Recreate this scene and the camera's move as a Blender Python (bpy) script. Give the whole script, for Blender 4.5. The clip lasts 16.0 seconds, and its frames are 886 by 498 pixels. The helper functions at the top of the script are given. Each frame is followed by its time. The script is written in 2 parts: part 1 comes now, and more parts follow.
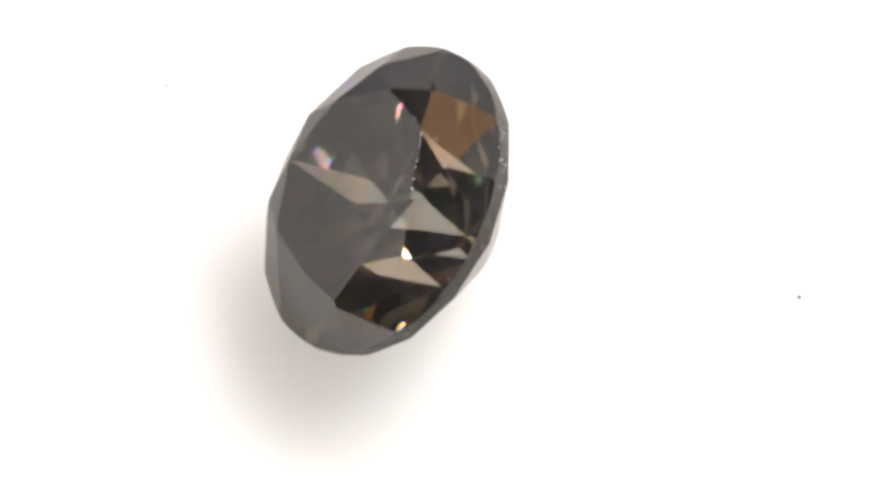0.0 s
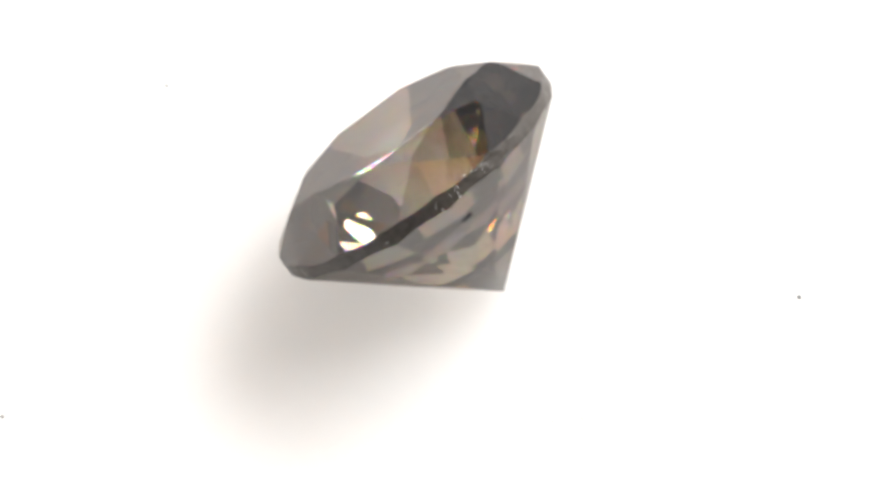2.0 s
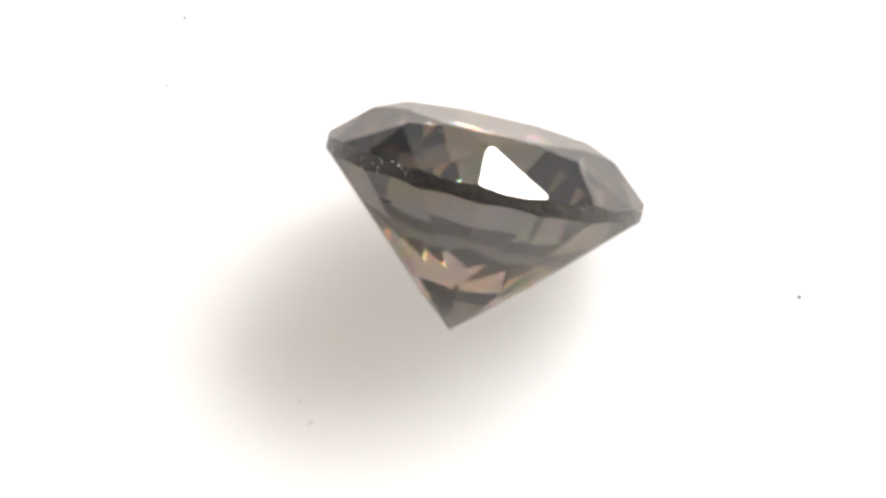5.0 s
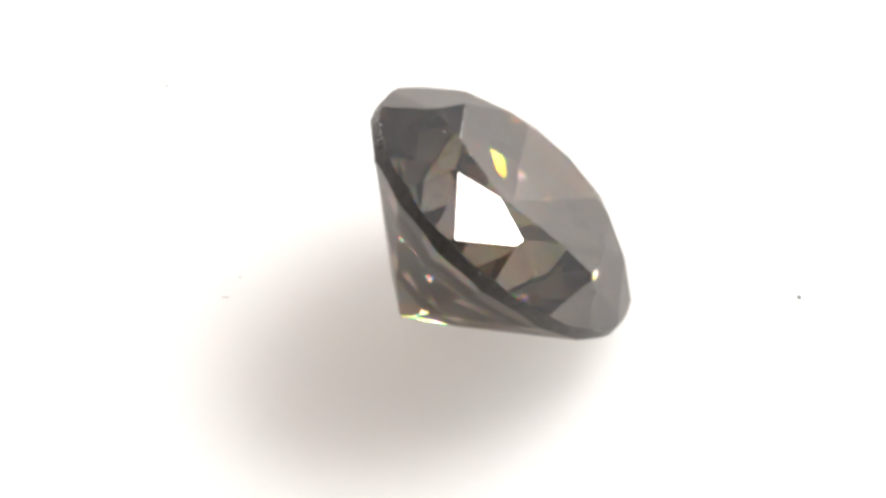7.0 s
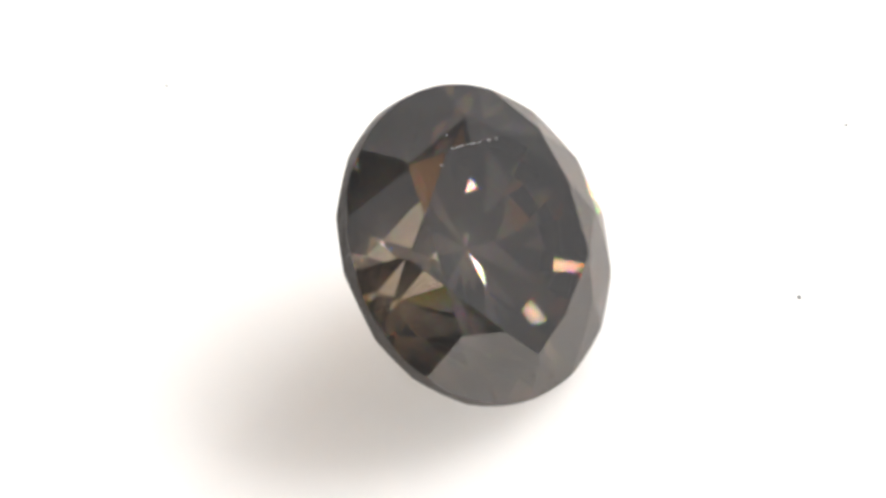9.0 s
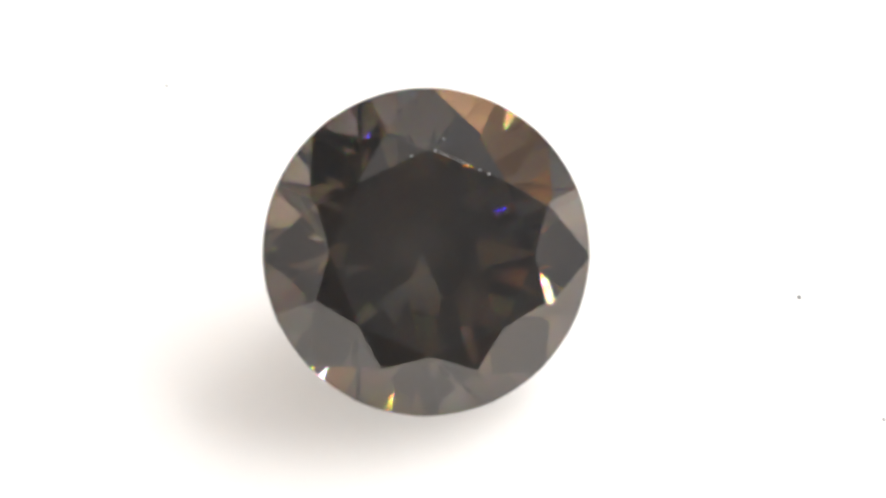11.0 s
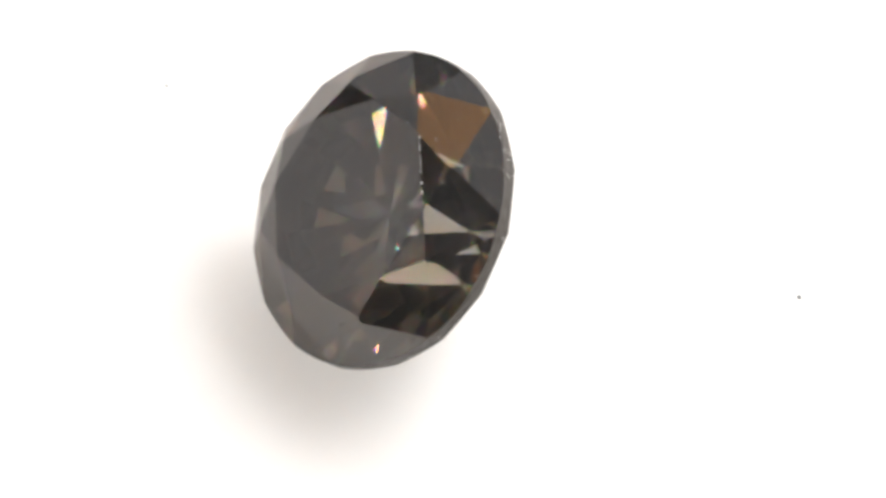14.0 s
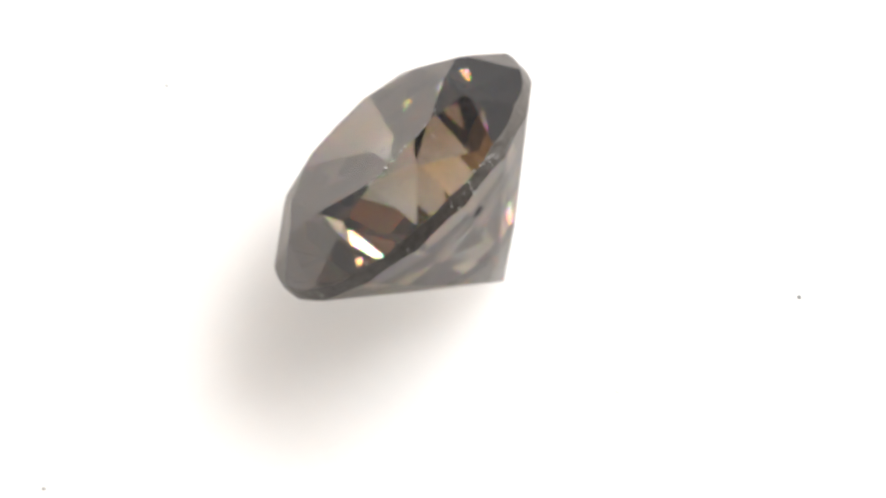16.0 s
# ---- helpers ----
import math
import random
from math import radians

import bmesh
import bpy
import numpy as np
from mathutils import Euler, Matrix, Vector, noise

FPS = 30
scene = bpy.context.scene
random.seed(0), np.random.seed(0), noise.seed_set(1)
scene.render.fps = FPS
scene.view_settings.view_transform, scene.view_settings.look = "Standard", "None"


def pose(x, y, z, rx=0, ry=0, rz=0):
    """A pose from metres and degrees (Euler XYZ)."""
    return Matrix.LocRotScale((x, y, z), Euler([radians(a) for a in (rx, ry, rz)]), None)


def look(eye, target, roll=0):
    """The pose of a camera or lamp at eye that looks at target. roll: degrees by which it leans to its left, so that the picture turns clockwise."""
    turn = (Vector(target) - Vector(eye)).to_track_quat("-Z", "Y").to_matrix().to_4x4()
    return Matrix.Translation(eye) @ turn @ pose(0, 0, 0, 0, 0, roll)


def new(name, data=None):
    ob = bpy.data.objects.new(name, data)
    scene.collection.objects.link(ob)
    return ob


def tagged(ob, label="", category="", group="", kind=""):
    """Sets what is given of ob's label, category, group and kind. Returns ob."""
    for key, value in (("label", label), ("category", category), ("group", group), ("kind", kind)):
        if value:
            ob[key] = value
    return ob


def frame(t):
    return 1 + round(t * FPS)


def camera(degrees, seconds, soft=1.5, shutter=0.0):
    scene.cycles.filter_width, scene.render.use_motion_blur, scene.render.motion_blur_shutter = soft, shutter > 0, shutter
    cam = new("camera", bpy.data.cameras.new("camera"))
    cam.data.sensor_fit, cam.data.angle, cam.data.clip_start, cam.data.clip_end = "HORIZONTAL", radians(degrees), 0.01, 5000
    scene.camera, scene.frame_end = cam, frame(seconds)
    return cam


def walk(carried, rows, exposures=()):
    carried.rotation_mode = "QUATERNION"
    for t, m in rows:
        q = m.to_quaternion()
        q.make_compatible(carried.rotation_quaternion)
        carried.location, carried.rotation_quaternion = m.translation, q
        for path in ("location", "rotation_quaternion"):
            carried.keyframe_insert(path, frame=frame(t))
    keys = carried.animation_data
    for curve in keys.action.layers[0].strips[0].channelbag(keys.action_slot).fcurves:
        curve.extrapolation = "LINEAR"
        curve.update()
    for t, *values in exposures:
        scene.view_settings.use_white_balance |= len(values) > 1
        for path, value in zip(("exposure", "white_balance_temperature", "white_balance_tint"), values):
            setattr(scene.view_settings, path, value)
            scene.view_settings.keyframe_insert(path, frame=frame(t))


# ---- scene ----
cam = camera(10.980, 16.0, soft=3.5)
MM = 0.001
ELEV, DIST, ROLL = 49.09, 72.73 * MM, -1.385
AIM = Vector((-0.015 * MM, 0.746 * MM, 0))
EYE = AIM + DIST * Vector((0, -math.cos(radians(ELEV)), math.sin(radians(ELEV))))
walk(cam, [(0, look(EYE, AIM, ROLL)), (16, look(EYE, AIM, ROLL))])

# ---- light ----
world = bpy.data.worlds.new("studio")
scene.world = world
world.use_nodes = True
world.node_tree.nodes["Background"].inputs["Color"].default_value = (0.97, 0.98, 1.0, 1)
world.node_tree.nodes["Background"].inputs["Strength"].default_value = 0.47


def softbox(name, az, el, far, wide, high, watts, colour=(1, 0.983, 0.96)):
    """A soft lamp at az degrees from the far side towards the right, el degrees up."""
    lamp = bpy.data.lights.new(name, "AREA")
    lamp.shape, lamp.size, lamp.size_y, lamp.energy, lamp.color = "RECTANGLE", wide, high, watts, colour
    ob = new(name, lamp)
    a, e = radians(az), radians(el)
    ob.matrix_world = look(far * Vector((math.sin(a) * math.cos(e), math.cos(a) * math.cos(e), math.sin(e))), (0, 0, 0))
    return ob


KEY = softbox("key_lamp", 56.2, 45.75, 0.25, 0.173, 0.076, 1.26)


# ---- materials ----
def material(name):
    m = bpy.data.materials.new(name)
    m.use_nodes = True
    nt = m.node_tree
    nt.nodes.clear()
    out = nt.nodes.new("ShaderNodeOutputMaterial")
    return m, nt, out


def gem_material():
    """Dark grey-brown stone with soft brown zoning. Light through its thin point is put into the colour there as a
    paler, duller zone. Tinted refraction, a little different in each colour for the fire, under a bright polish."""
    m, nt, out = material("grey_brown_gem")
    link = nt.links.new
    co = nt.nodes.new("ShaderNodeTexCoord")
    zone = nt.nodes.new("ShaderNodeTexNoise")
    zone.inputs["Scale"].default_value, zone.inputs["Detail"].default_value = 480, 3
    link(co.outputs["Object"], zone.inputs["Vector"])
    brown = nt.nodes.new("ShaderNodeMix")
    brown.data_type = "RGBA"
    brown.inputs[6].default_value, brown.inputs[7].default_value = (0.485, 0.482, 0.482, 1), (0.605, 0.49, 0.382, 1)
    patch = nt.nodes.new("ShaderNodeMapRange")
    patch.interpolation_type = "SMOOTHSTEP"
    patch.inputs["From Min"].default_value, patch.inputs["From Max"].default_value = 0.38, 0.62
    link(zone.outputs["Fac"], patch.inputs["Value"])
    link(patch.outputs[0], brown.inputs[0])
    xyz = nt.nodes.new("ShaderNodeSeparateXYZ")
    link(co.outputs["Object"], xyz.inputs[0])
    # Light passing through the thin point is put into the tint by height.
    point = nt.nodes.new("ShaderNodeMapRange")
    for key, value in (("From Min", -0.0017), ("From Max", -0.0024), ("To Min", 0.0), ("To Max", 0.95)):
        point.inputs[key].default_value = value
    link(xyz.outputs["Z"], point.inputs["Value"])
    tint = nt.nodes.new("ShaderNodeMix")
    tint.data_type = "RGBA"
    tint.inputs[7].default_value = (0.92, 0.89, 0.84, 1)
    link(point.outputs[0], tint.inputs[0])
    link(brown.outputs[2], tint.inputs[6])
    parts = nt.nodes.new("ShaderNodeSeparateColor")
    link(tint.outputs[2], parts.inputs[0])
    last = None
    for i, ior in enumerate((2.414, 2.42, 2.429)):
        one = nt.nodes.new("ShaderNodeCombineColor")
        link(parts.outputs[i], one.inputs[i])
        bend = nt.nodes.new("ShaderNodeBsdfRefraction")
        bend.inputs["IOR"].default_value = ior
        bend.inputs["Roughness"].default_value = 0.03
        link(one.outputs[0], bend.inputs["Color"])
        if last:
            add = nt.nodes.new("ShaderNodeAddShader")
            link(last.outputs[0], add.inputs[0])
            link(bend.outputs[0], add.inputs[1])
            last = add
        else:
            last = bend
    polish = nt.nodes.new("ShaderNodeBsdfGlossy")
    # The inner reflections' colour gets the same painted brightening at the point.
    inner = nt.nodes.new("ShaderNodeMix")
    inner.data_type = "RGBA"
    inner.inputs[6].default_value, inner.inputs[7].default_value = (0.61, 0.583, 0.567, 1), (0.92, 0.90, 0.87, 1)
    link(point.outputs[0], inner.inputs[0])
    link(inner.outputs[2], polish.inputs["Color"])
    polish.inputs["Roughness"].default_value = 0.0
    fresnel = nt.nodes.new("ShaderNodeFresnel")
    fresnel.inputs["IOR"].default_value = 2.42
    mix = nt.nodes.new("ShaderNodeMixShader")
    link(fresnel.outputs[0], mix.inputs[0])
    link(last.outputs[0], mix.inputs[1])
    link(polish.outputs[0], mix.inputs[2])
    # Even diffuse share lifts the dark tones of the whole stone.
    pale_diffuse = nt.nodes.new("ShaderNodeBsdfDiffuse")
    pale_diffuse.inputs["Color"].default_value = (0.61, 0.61, 0.63, 1)
    haze = nt.nodes.new("ShaderNodeMixShader")
    # More diffuse colour at the point imitates light shining through it.
    dulled = nt.nodes.new("ShaderNodeMapRange")
    for key, value in (("From Min", -0.0021), ("From Max", -0.0025), ("To Min", 0.034), ("To Max", 0.3)):
        dulled.inputs[key].default_value = value
    link(xyz.outputs["Z"], dulled.inputs["Value"])
    link(dulled.outputs[0], haze.inputs[0])
    link(mix.outputs[0], haze.inputs[1])
    link(pale_diffuse.outputs[0], haze.inputs[2])
    link(haze.outputs[0], out.inputs[0])
    return m


def plain(name, colour, rough=0.6, colour2=None, scale=900.0, bump=0.0):
    m, nt, out = material(name)
    b = nt.nodes.new("ShaderNodeBsdfPrincipled")
    b.inputs["Roughness"].default_value = rough
    b.inputs["Base Color"].default_value = (*colour, 1)
    if colour2:
        co = nt.nodes.new("ShaderNodeTexCoord")
        no = nt.nodes.new("ShaderNodeTexNoise")
        no.inputs["Scale"].default_value, no.inputs["Detail"].default_value = scale, 6
        mix = nt.nodes.new("ShaderNodeMix")
        mix.data_type = "RGBA"
        mix.inputs[6].default_value, mix.inputs[7].default_value = (*colour, 1), (*colour2, 1)
        nt.links.new(co.outputs["Object"], no.inputs["Vector"])
        nt.links.new(no.outputs["Fac"], mix.inputs[0])
        nt.links.new(mix.outputs[2], b.inputs["Base Color"])
        if bump:
            bu = nt.nodes.new("ShaderNodeBump")
            bu.inputs["Strength"].default_value, bu.inputs["Distance"].default_value = bump, 0.00002
            nt.links.new(no.outputs["Fac"], bu.inputs["Height"])
            nt.links.new(bu.outputs[0], b.inputs["Normal"])
    nt.links.new(b.outputs[0], out.inputs[0])
    return m


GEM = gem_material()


def opal_material():
    """White opal acrylic: light spreads in it and fills the shadow."""
    m = plain("white_opal_acrylic", (0.90, 0.895, 0.885), 0.55, (0.88, 0.872, 0.86), 300)
    b = next(n for n in m.node_tree.nodes if n.type == "BSDF_PRINCIPLED")
    b.inputs["Subsurface Weight"].default_value = 1.0
    b.inputs["Subsurface Radius"].default_value = (1.0, 0.975, 0.95)
    b.inputs["Subsurface Scale"].default_value = 0.0105
    b.inputs["Specular IOR Level"].default_value = 0.25
    return m


OPAL = opal_material()
SHEET = plain("white_sheet", (0.86, 0.86, 0.855), 0.7, (0.83, 0.83, 0.825), 300)
GIRDLE_MAT = plain("frosted_girdle", (0.026, 0.020, 0.016), 0.42, (0.105, 0.095, 0.086), 9000, 0.7)
FROST = plain("glinting_chip", (0.86, 0.85, 0.84), 0.15, (0.70, 0.69, 0.68), 30000)
PIT = plain("dark_pit", (0.012, 0.011, 0.016), 0.5, (0.03, 0.028, 0.032), 20000)
PALE_DUST = plain("pale_dust", (0.60, 0.59, 0.58), 0.9, (0.52, 0.51, 0.50), 20000)
MID_DUST = plain("light_grey_dust", (0.3, 0.295, 0.285), 0.9, (0.22, 0.215, 0.21), 20000)
DUST = plain("grey_dust", (0.02, 0.019, 0.018), 0.9, (0.06, 0.058, 0.055), 20000)
GREY = plain("pale_grey_matt", (0.58, 0.58, 0.59), 0.8, (0.54, 0.54, 0.55), 40)
TAN = plain("brown_cloth", (0.30, 0.150, 0.055), 0.85, (0.26, 0.128, 0.045), 300)
BOARD = plain("tan_card", (0.74, 0.39, 0.15), 0.8, (0.66, 0.34, 0.125), 60)
DARK = plain("dark_matt", (0.035, 0.035, 0.035), 0.8, (0.045, 0.044, 0.043), 40)


def mesh_of(bm, name, mat):
    me = bpy.data.meshes.new(name)
    bm.to_mesh(me)
    bm.free()
    me.materials.append(mat)
    return me


def block(name, lo, hi, mat):
    bm = bmesh.new()
    bmesh.ops.create_cube(bm, size=1)
    for v in bm.verts:
        v.co = [(a + b) / 2 + c * (b - a) for a, b, c in zip(lo, hi, v.co)]
    return new(name, mesh_of(bm, name, mat))


# ---- setting ----
ground = block("ground", (-0.2, -0.2, -0.03), (0.2, 0.2, -0.012), SHEET)
tagged(ground, "matt white paper sheet under the turntable", "ground", kind="structure")
# Unseen panel added for the camera's dark side mirrored in the facets.
wall = block("added_panel_south", (-0.26, -0.14, -0.012), (0.25, -0.12, 0.31), DARK)
tagged(wall, "dark matt panel added out of view behind the lens", "wall", kind="structure")
# Unseen panel added to darken what the crown facets mirror at the back left.
wall = block("added_panel_north", (-0.25, 0.20, 0.06), (-0.03, 0.22, 0.35), DARK)
tagged(wall, "dark matt panel added out of view opposite the lens", "wall", kind="structure")
# Unseen bounce card added to put a pale reflection on the table facet.
wall = block("added_card_west", (-0.175, -0.075, -0.012), (-0.16, 0.10, 0.105), GREY)
tagged(wall, "low pale grey card added out of view beside the turntable", "wall", kind="structure")
# Not a known ceiling: unseen panel added to keep high reflections dark.
overhead_panel = block("ceiling", (-0.42, -0.12, 0.35), (-0.03, 0.22, 0.365), DARK)
tagged(overhead_panel, "dark matt panel added out of view over the turntable", "ceiling", kind="structure")


def lamp_housing():
    """The studio lamp round the bright face: a black tray behind it and a flared brown hood in front."""
    lamp = new("studio_lamp")
    lamp.matrix_world = KEY.matrix_world @ Matrix.Rotation(math.pi, 4, "Y")
    tray = block("tray", (-0.120, -0.072, -0.014), (0.120, 0.072, -0.002), DARK)
    tray.parent = lamp
    bm = bmesh.new()
    rings = []
    for grow, z in ((0.001, 0.0), (0.026, 0.018), (0.028, 0.017), (0.003, -0.002)):
        w, h = 0.0865, 0.038 + grow
        near, far = -w - min(grow, 0.006), w + grow
        rings.append([bm.verts.new((x, y * h, z)) for x, y in ((near, -1), (far, -1), (far, 1), (near, 1))])
    for a in range(4):
        one, two = rings[a], rings[(a + 1) % 4]
        for b in range(4):
            c = (b + 1) % 4
            bm.faces.new((one[b], one[c], two[c], two[b]))
    bmesh.ops.recalc_face_normals(bm, faces=bm.faces)
    hood = new("hood", mesh_of(bm, "hood", TAN))
    hood.parent = lamp
    tagged(hood, "flared brown cloth hood")
    back = lamp.matrix_world @ Vector((0, 0, -0.010))
    for name, lo, hi, wide in (("pole", -0.0085, back.z, 0.004), ("foot", -0.012, -0.0085, 0.018)):
        bm = bmesh.new()
        bmesh.ops.create_cone(bm, cap_ends=True, segments=32, radius1=wide, radius2=wide, depth=hi - lo)
        bmesh.ops.translate(bm, verts=bm.verts, vec=(back.x, back.y, (lo + hi) / 2))
        bm.transform(lamp.matrix_world.inverted())
        piece = new(name, mesh_of(bm, name, DARK))
        piece.parent = lamp
    return tagged(lamp, "softbox lamp with a black tray and a brown hood", "studio lamp")


lamp_housing()


def added_board():
    """An unseen tan board added to give crown facets a brown reflection: on a rod, turned to the lamp and the stone."""
    spot = Vector((-0.040, 0.110, 0.221))
    board = new("added_board")
    board.matrix_world = look(spot, spot + Vector((0.70, -0.30, -0.69)))
    panel = block("panel", (-0.060, -0.052, -0.002), (0.060, 0.052, 0.002), BOARD)
    bm = bmesh.new()
    bmesh.ops.create_cone(bm, cap_ends=True, segments=16, radius1=0.003, radius2=0.003, depth=0.35 - spot.z)
    bmesh.ops.translate(bm, verts=bm.verts, vec=(spot.x, spot.y, (0.35 + spot.z) / 2))
    bm.transform(board.matrix_world.inverted())
    rod = new("rod", mesh_of(bm, "rod", DARK))
    panel.parent = rod.parent = board
    return tagged(board, "tan board added out of view for a brown reflection in the stone", "reflector")


added_board()
bm = bmesh.new()
bmesh.ops.create_cone(bm, cap_ends=True, segments=96, radius1=0.06, radius2=0.06, depth=0.012)
bmesh.ops.translate(bm, verts=bm.verts, vec=(0, 0, -0.006))
turntable = new("turntable", mesh_of(bm, "turntable", OPAL))
tagged(turntable, "flat matt white round display turntable", "turntable")

# ---- the gemstone ----
R, GIRDLE = 2.5, 0.290
TABLE_R, TABLE_Z, STAR_R, STAR_Z = 1.562, 0.671, 1.9485, 0.5005
CULET_Z, LOWER_R = -2.596, 0.72


# height by which each pavilion facet misses the point
UNTRUE = (0, -0.006, 0.010, 0, 0.002, -0.006, -0.004, 0)
# facets that were ground at another slope than their neighbours
LEAN = {(1, -22.5): (-0.025, -0.004, 0.020), (2, 0): (-0.0147, 0.0199, -0.0064), (2, 1): (-0.0015, -0.0075, 0.0045), (3, -22.5): (0.0090, -0.0005, 0.0050)}


def polar(r, deg, z):
    return Vector((r * math.cos(radians(deg)), r * math.sin(radians(deg)), z))


def cut_planes():
    """The facets as planes: name, a point on it, its outward normal, slightly out of true as a hand-cut stone is."""
    planes = []
    chance = random.Random(7)

    def plane(name, a, b, c, wobble=0.2, lean=(0, 0, 0)):
        n = (b - a).cross(c - a).normalized()
        if n.dot(a - Vector((0, 0, -0.5))) < 0:
            n.negate()
        wob = Euler([radians(chance.uniform(-wobble, wobble)) for _ in range(3)])
        slip = chance.uniform(-0.012, 0.012) if "girdle" in name else 0
        slip += 0.016 if name == "upper_girdle_facet" and lean[2] > 0.01 else 0
        planes.append((name, (a + b + c) / 3 + slip * n, (wob.to_matrix() @ n + Vector(lean)).normalized()))
    plane("table_facet", polar(1, 0, TABLE_Z), polar(1, 120, TABLE_Z), polar(1, 240, TABLE_Z), 0)
    slope = -CULET_Z - GIRDLE
    lz = CULET_Z + slope / R * LOWER_R * math.cos(radians(22.5))
    for k in range(8):
        s, m = 45 * k, 45 * k + 22.5
        edge = polar(STAR_R, s, STAR_Z + 0.019)
        plane("star_facet", edge, polar(TABLE_R, m, TABLE_Z), polar(TABLE_R, m - 45, TABLE_Z), lean=LEAN.get((k, 0), (0, 0, 0)))
        plane("bezel_facet", polar(TABLE_R, m, TABLE_Z), polar(STAR_R, s, STAR_Z), polar(STAR_R, s + 45, STAR_Z), lean=LEAN.get((k, 1), (0, 0, 0)))
        tip = polar(STAR_R, s, STAR_Z)
        low = polar(LOWER_R, s, lz)
        for side in (-22.5, 22.5):
            plane("upper_girdle_facet", tip, polar(R, s, 0.0), polar(R, s + side, 0.0), lean=LEAN.get((k, side), (0, 0, 0)))
            plane("lower_girdle_facet", low, polar(R, s, -GIRDLE + 0.01), polar(R, s + side, -GIRDLE))
        plane("pavilion_facet", polar(0, 0, CULET_Z + UNTRUE[k]), polar(R, m, -GIRDLE), polar(R, m, -GIRDLE) + polar(1, m + 90, 0), 0.1)
    return planes


def gem_bmesh(planes):
    bm = bmesh.new()
    bmesh.ops.create_cone(bm, cap_ends=True, segments=128, radius1=R, radius2=R, depth=8)
    for name, p, n in planes:
        geom = bm.verts[:] + bm.edges[:] + bm.faces[:]
        bmesh.ops.bisect_plane(bm, geom=geom, dist=1e-5, plane_co=p, plane_no=n, clear_outer=True)
        edges = [e for e in bm.edges if e.is_boundary]
        if edges:
            bmesh.ops.holes_fill(bm, edges=edges, sides=0)
    bmesh.ops.recalc_face_normals(bm, faces=bm.faces)
    return bm


def add_part(name, faces, mat, stone, label=""):
    index, verts, polys = {}, [], []
    for f in faces:
        for v in f.verts:
            if v not in index:
                index[v] = len(verts)
                verts.append(v.co * MM)
        polys.append([index[v] for v in f.verts])
    me = bpy.data.meshes.new(name)
    me.from_pydata(verts, [], polys)
    me.materials.append(mat)
    ob = new(name, me)
    ob.parent = stone
    return tagged(ob, label)


def roughen(me):
    """Cut the girdle band into rows and make it uneven between its two edges."""
    bm = bmesh.new()
    bm.from_mesh(me)
    old = set(bm.verts)
    tall = [e for e in bm.edges if abs(e.verts[0].co.z - e.verts[1].co.z) > 0.1 * MM]
    bmesh.ops.subdivide_edges(bm, edges=tall, cuts=4, use_grid_fill=True)
    for v in bm.verts:
        if v not in old and abs(math.hypot(v.co.x, v.co.y) - R * MM) < 0.02 * MM:
            if all(f.is_valid for f in v.link_faces) and not v.is_boundary:
                w = 1 + 0.006 * noise.noise(v.co * 3500) + 0.004 * noise.noise(v.co * 11000)
                v.co.x, v.co.y = v.co.x * w, v.co.y * w
    bmesh.ops.triangulate(bm, faces=bm.faces)
    bm.to_mesh(me)
    bm.free()


def crumb(name, size, mat, chance, stretch=(1, 1, 1)):
    """A small uneven splinter."""
    bm = bmesh.new()
    bmesh.ops.create_icosphere(bm, subdivisions=1, radius=size * MM)
    for v in bm.verts:
        v.co = Vector([c * q for c, q in zip(v.co, stretch)]) * chance.uniform(0.6, 1.25)
    return new(name, mesh_of(bm, name, mat))


def chips(stone):
    """Nicks along the table edge and the worn stretch of girdle, and dark pits under it."""
    chance = random.Random(21)

    def put(name, size, mat, deg, r, z, label, stretch=(1, 1, 1)):
        ob = crumb(name, size, mat, chance, stretch)
        ob.parent = stone
        ob.matrix_local = Matrix.Translation(polar(r, deg, z) * MM) @ Matrix.Rotation(radians(deg + 90), 4, "Z")
        tagged(ob, label)
    edge_a, edge_b = polar(TABLE_R, 22.5, TABLE_Z), polar(TABLE_R, 67.5, TABLE_Z)
    for k in range(15):
        p = edge_a.lerp(edge_b, min(1, 0.05 + 0.95 * chance.random() ** 0.6))
        put("chip", chance.uniform(0.008, 0.016), FROST, math.degrees(math.atan2(p.y, p.x)), math.hypot(p.x, p.y), p.z,
            "pale nick on the facet edge")
    for deg, r, z in ((62.1, 1.74, 0.548), (80.4, 1.505, 0.665), (43.6, 2.47, 0.02), (4.5, 2.47, 0.01), (20.1, 2.505, -0.18)):
        put("chip", 0.012, FROST, deg, r, z, "pale nick on the facet edge")
    for k in range(18):
        put("chip", chance.uniform(0.007, 0.017), FROST, chance.uniform(41, 67), R + 0.002, chance.uniform(-0.25, -0.01),
            "pale nick on the girdle")
    for deg in (98, 128, 171, 214, 262, 305, 338):
        put("chip", chance.uniform(0.007, 0.012), FROST, deg, R + 0.001, chance.uniform(-0.22, -0.02), "pale nick on the girdle")
    for deg, r, z, size, wide in ((49.0, 2.07, -0.67, 0.04, 3.2), (46.2, 2.10, -0.645, 0.03, 2.0), (80, 2.275, -0.455, 0.03, 1.4), (73.3, 2.26, -0.475, 0.02, 1.2),
                                  (85.4, 2.0, -0.735, 0.02, 1.5)):
        put("pit", size, PIT, deg, r, z, "dark pit in the polished surface", (wide, 0.5, 0.7))


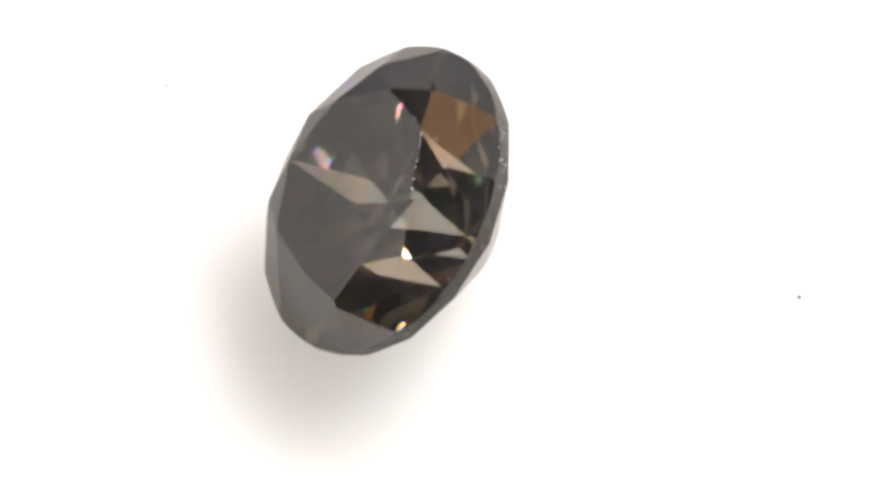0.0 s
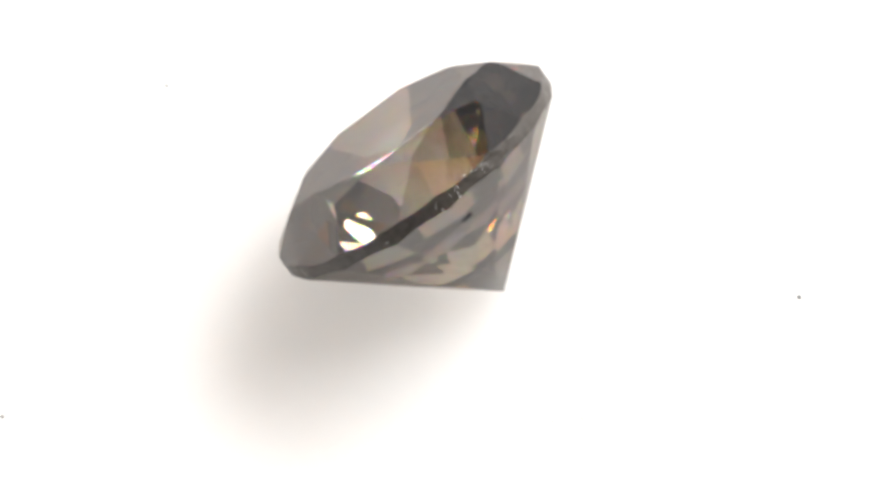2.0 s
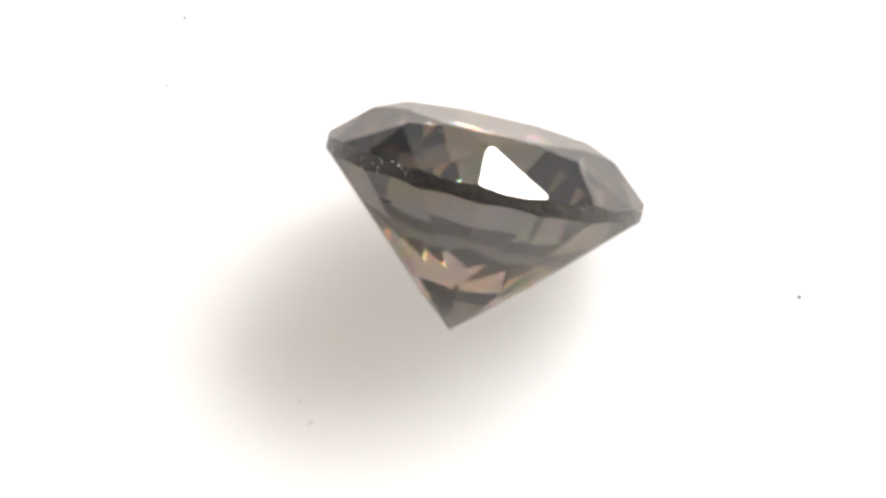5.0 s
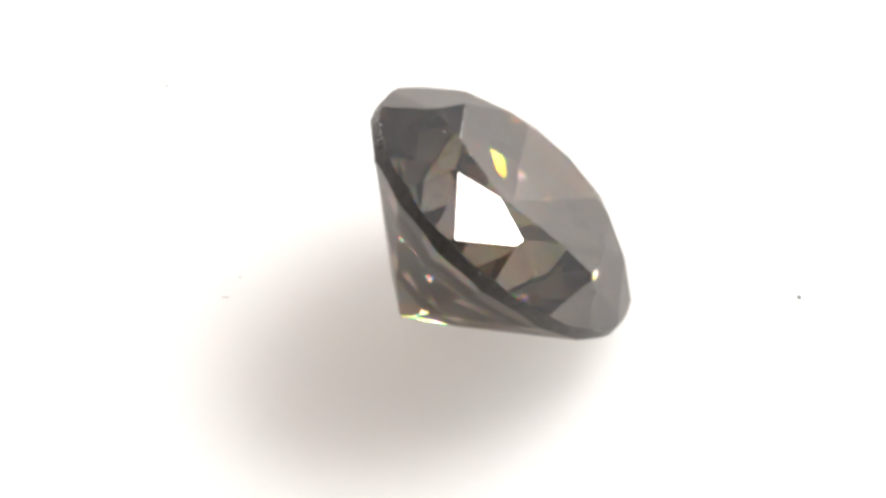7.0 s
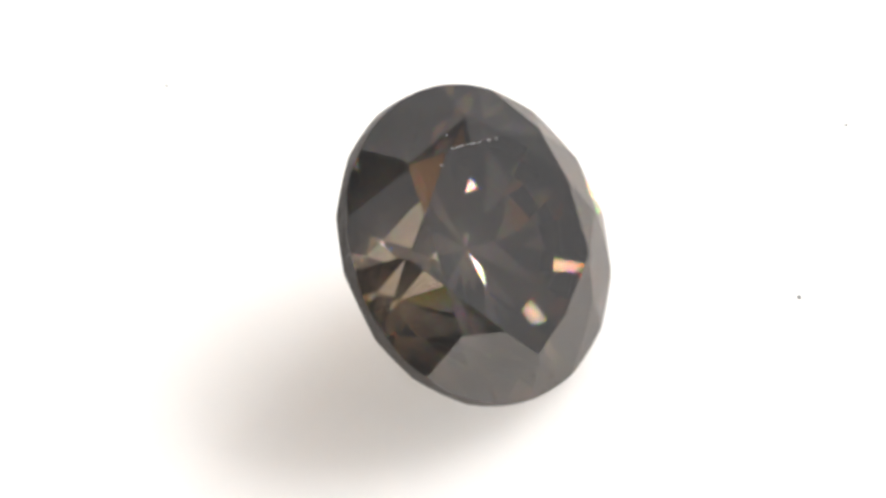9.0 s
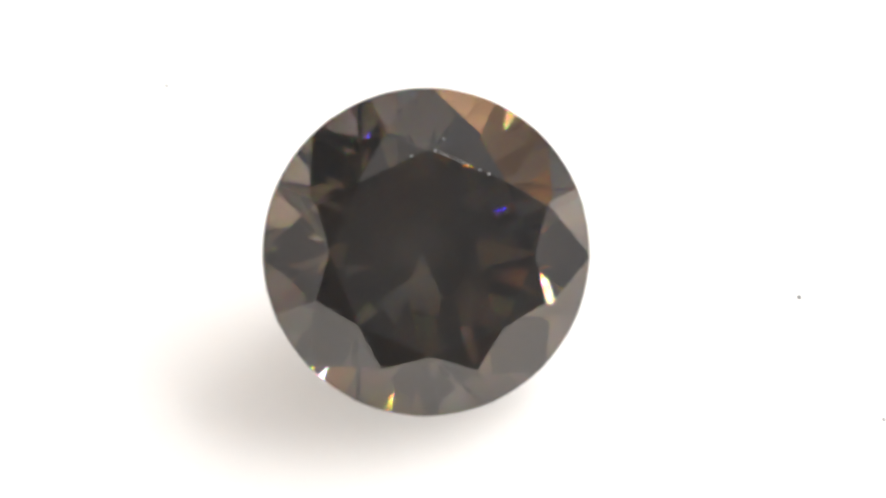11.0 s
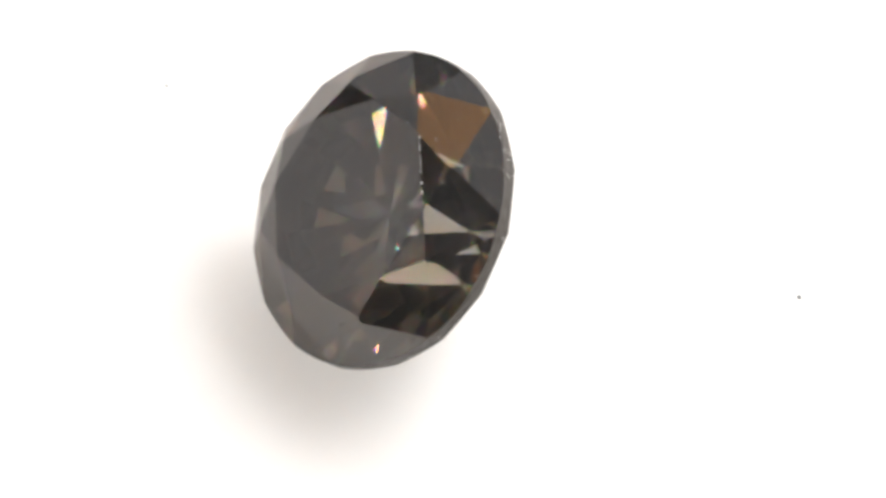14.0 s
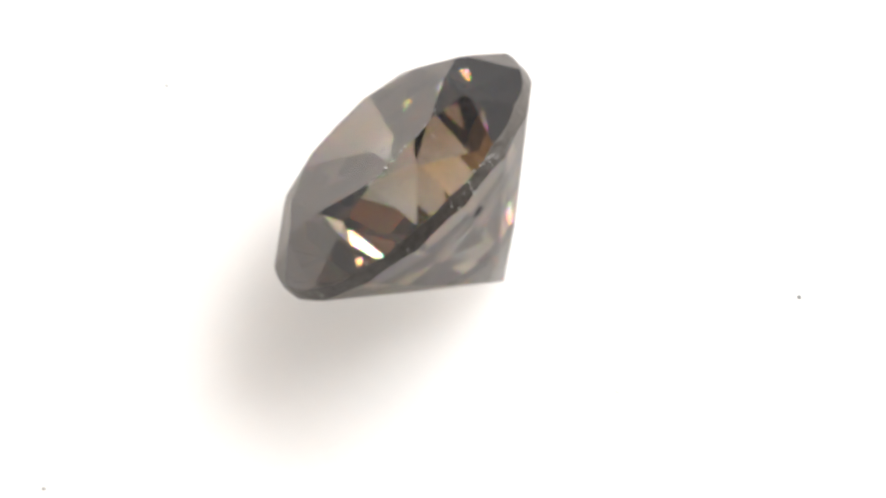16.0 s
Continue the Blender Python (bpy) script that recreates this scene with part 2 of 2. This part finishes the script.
def build_gem():
    planes = cut_planes()
    bm = gem_bmesh(planes)
    low = min((REST @ v.co).z for v in bm.verts)
    stone = new("gemstone")
    girdle, facets = [], []
    for f in bm.faces:
        best = max(planes, key=lambda q: q[2].dot(f.normal))
        if best[2].dot(f.normal) > 0.99999:
            facets.append((best[0], [f]))
        else:
            girdle.append(f)
    for name, faces in facets:
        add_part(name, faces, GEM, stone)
    band = add_part("girdle", girdle, GIRDLE_MAT, stone, "frosted dark girdle band with fine pits")
    roughen(band.data)
    bm.free()
    tagged(stone, "grey-brown round brilliant-cut gemstone lying tilted on white", "gemstone")
    return stone, low


TILT, SPIN, HEAD, TURN_S = 43.60, 13.16, -2.35, 14.505
REST = Matrix.Rotation(radians(TILT), 4, "X") @ Matrix.Rotation(radians(SPIN), 4, "Z")
gem, LOWEST = build_gem()
chips(gem)


# ---- dust on the turntable and the lens ----
def dust(size, stretch, seed, mat=DUST):
    ob = crumb("dust_speck", size, mat, random.Random(seed), stretch)
    label = "tiny pale dust fibre on the white turntable" if mat is PALE_DUST else "tiny grey dust speck seen against the white turntable"
    return tagged(ob, label, "dust", "dust specks on the turntable")


RIDING = [(dust(0.032, (1, 1.3, 0.7), 1, MID_DUST), 5.86, -4.27, 20), (dust(0.022, (1, 1, 0.7), 2, PALE_DUST), 1.42, 2.89, 0),
          (dust(0.020, (3.6, 0.9, 0.5), 3, PALE_DUST), 1.13, 3.25, 70)]
# Stand-ins for dust on the lens: still specks set over the turning disc.
LENS_DUST = [(dust(0.021, (1, 1, 0.8), 5), -4.45, 4.40), (dust(0.040, (1.1, 1, 0.8), 6), 5.52, -0.44)]
for speck, x, y in LENS_DUST:
    speck.matrix_world = pose(x * MM, y * MM, 0.012 * MM)


def motions():
    rows, table_rows = [], []
    speck_rows = [[] for _ in RIDING]
    for i in range(65):
        t = i * 0.25
        turn = -360 / TURN_S * (t - 11.5)
        base = Matrix.Rotation(radians(turn), 3, "Z") @ Vector((-0.4365, -0.9046, 0))
        spot = Vector((base.x - 0.028 * t / 14.5, base.y, -LOWEST)) * MM
        rows.append((t, Matrix.Translation(spot) @ Matrix.Rotation(radians(turn + HEAD), 4, "Z") @ REST))
        table_rows.append((t, pose(0, 0, 0, 0, 0, turn)))
        for (speck, x, y, yaw), kept in zip(RIDING, speck_rows):
            kept.append((t, pose(0, 0, 0, 0, 0, turn) @ pose(x * MM, y * MM, 0.012 * MM, 0, 0, yaw)))
    walk(gem, rows)
    walk(turntable, table_rows)
    for (speck, x, y, yaw), kept in zip(RIDING, speck_rows):
        walk(speck, kept)


motions()
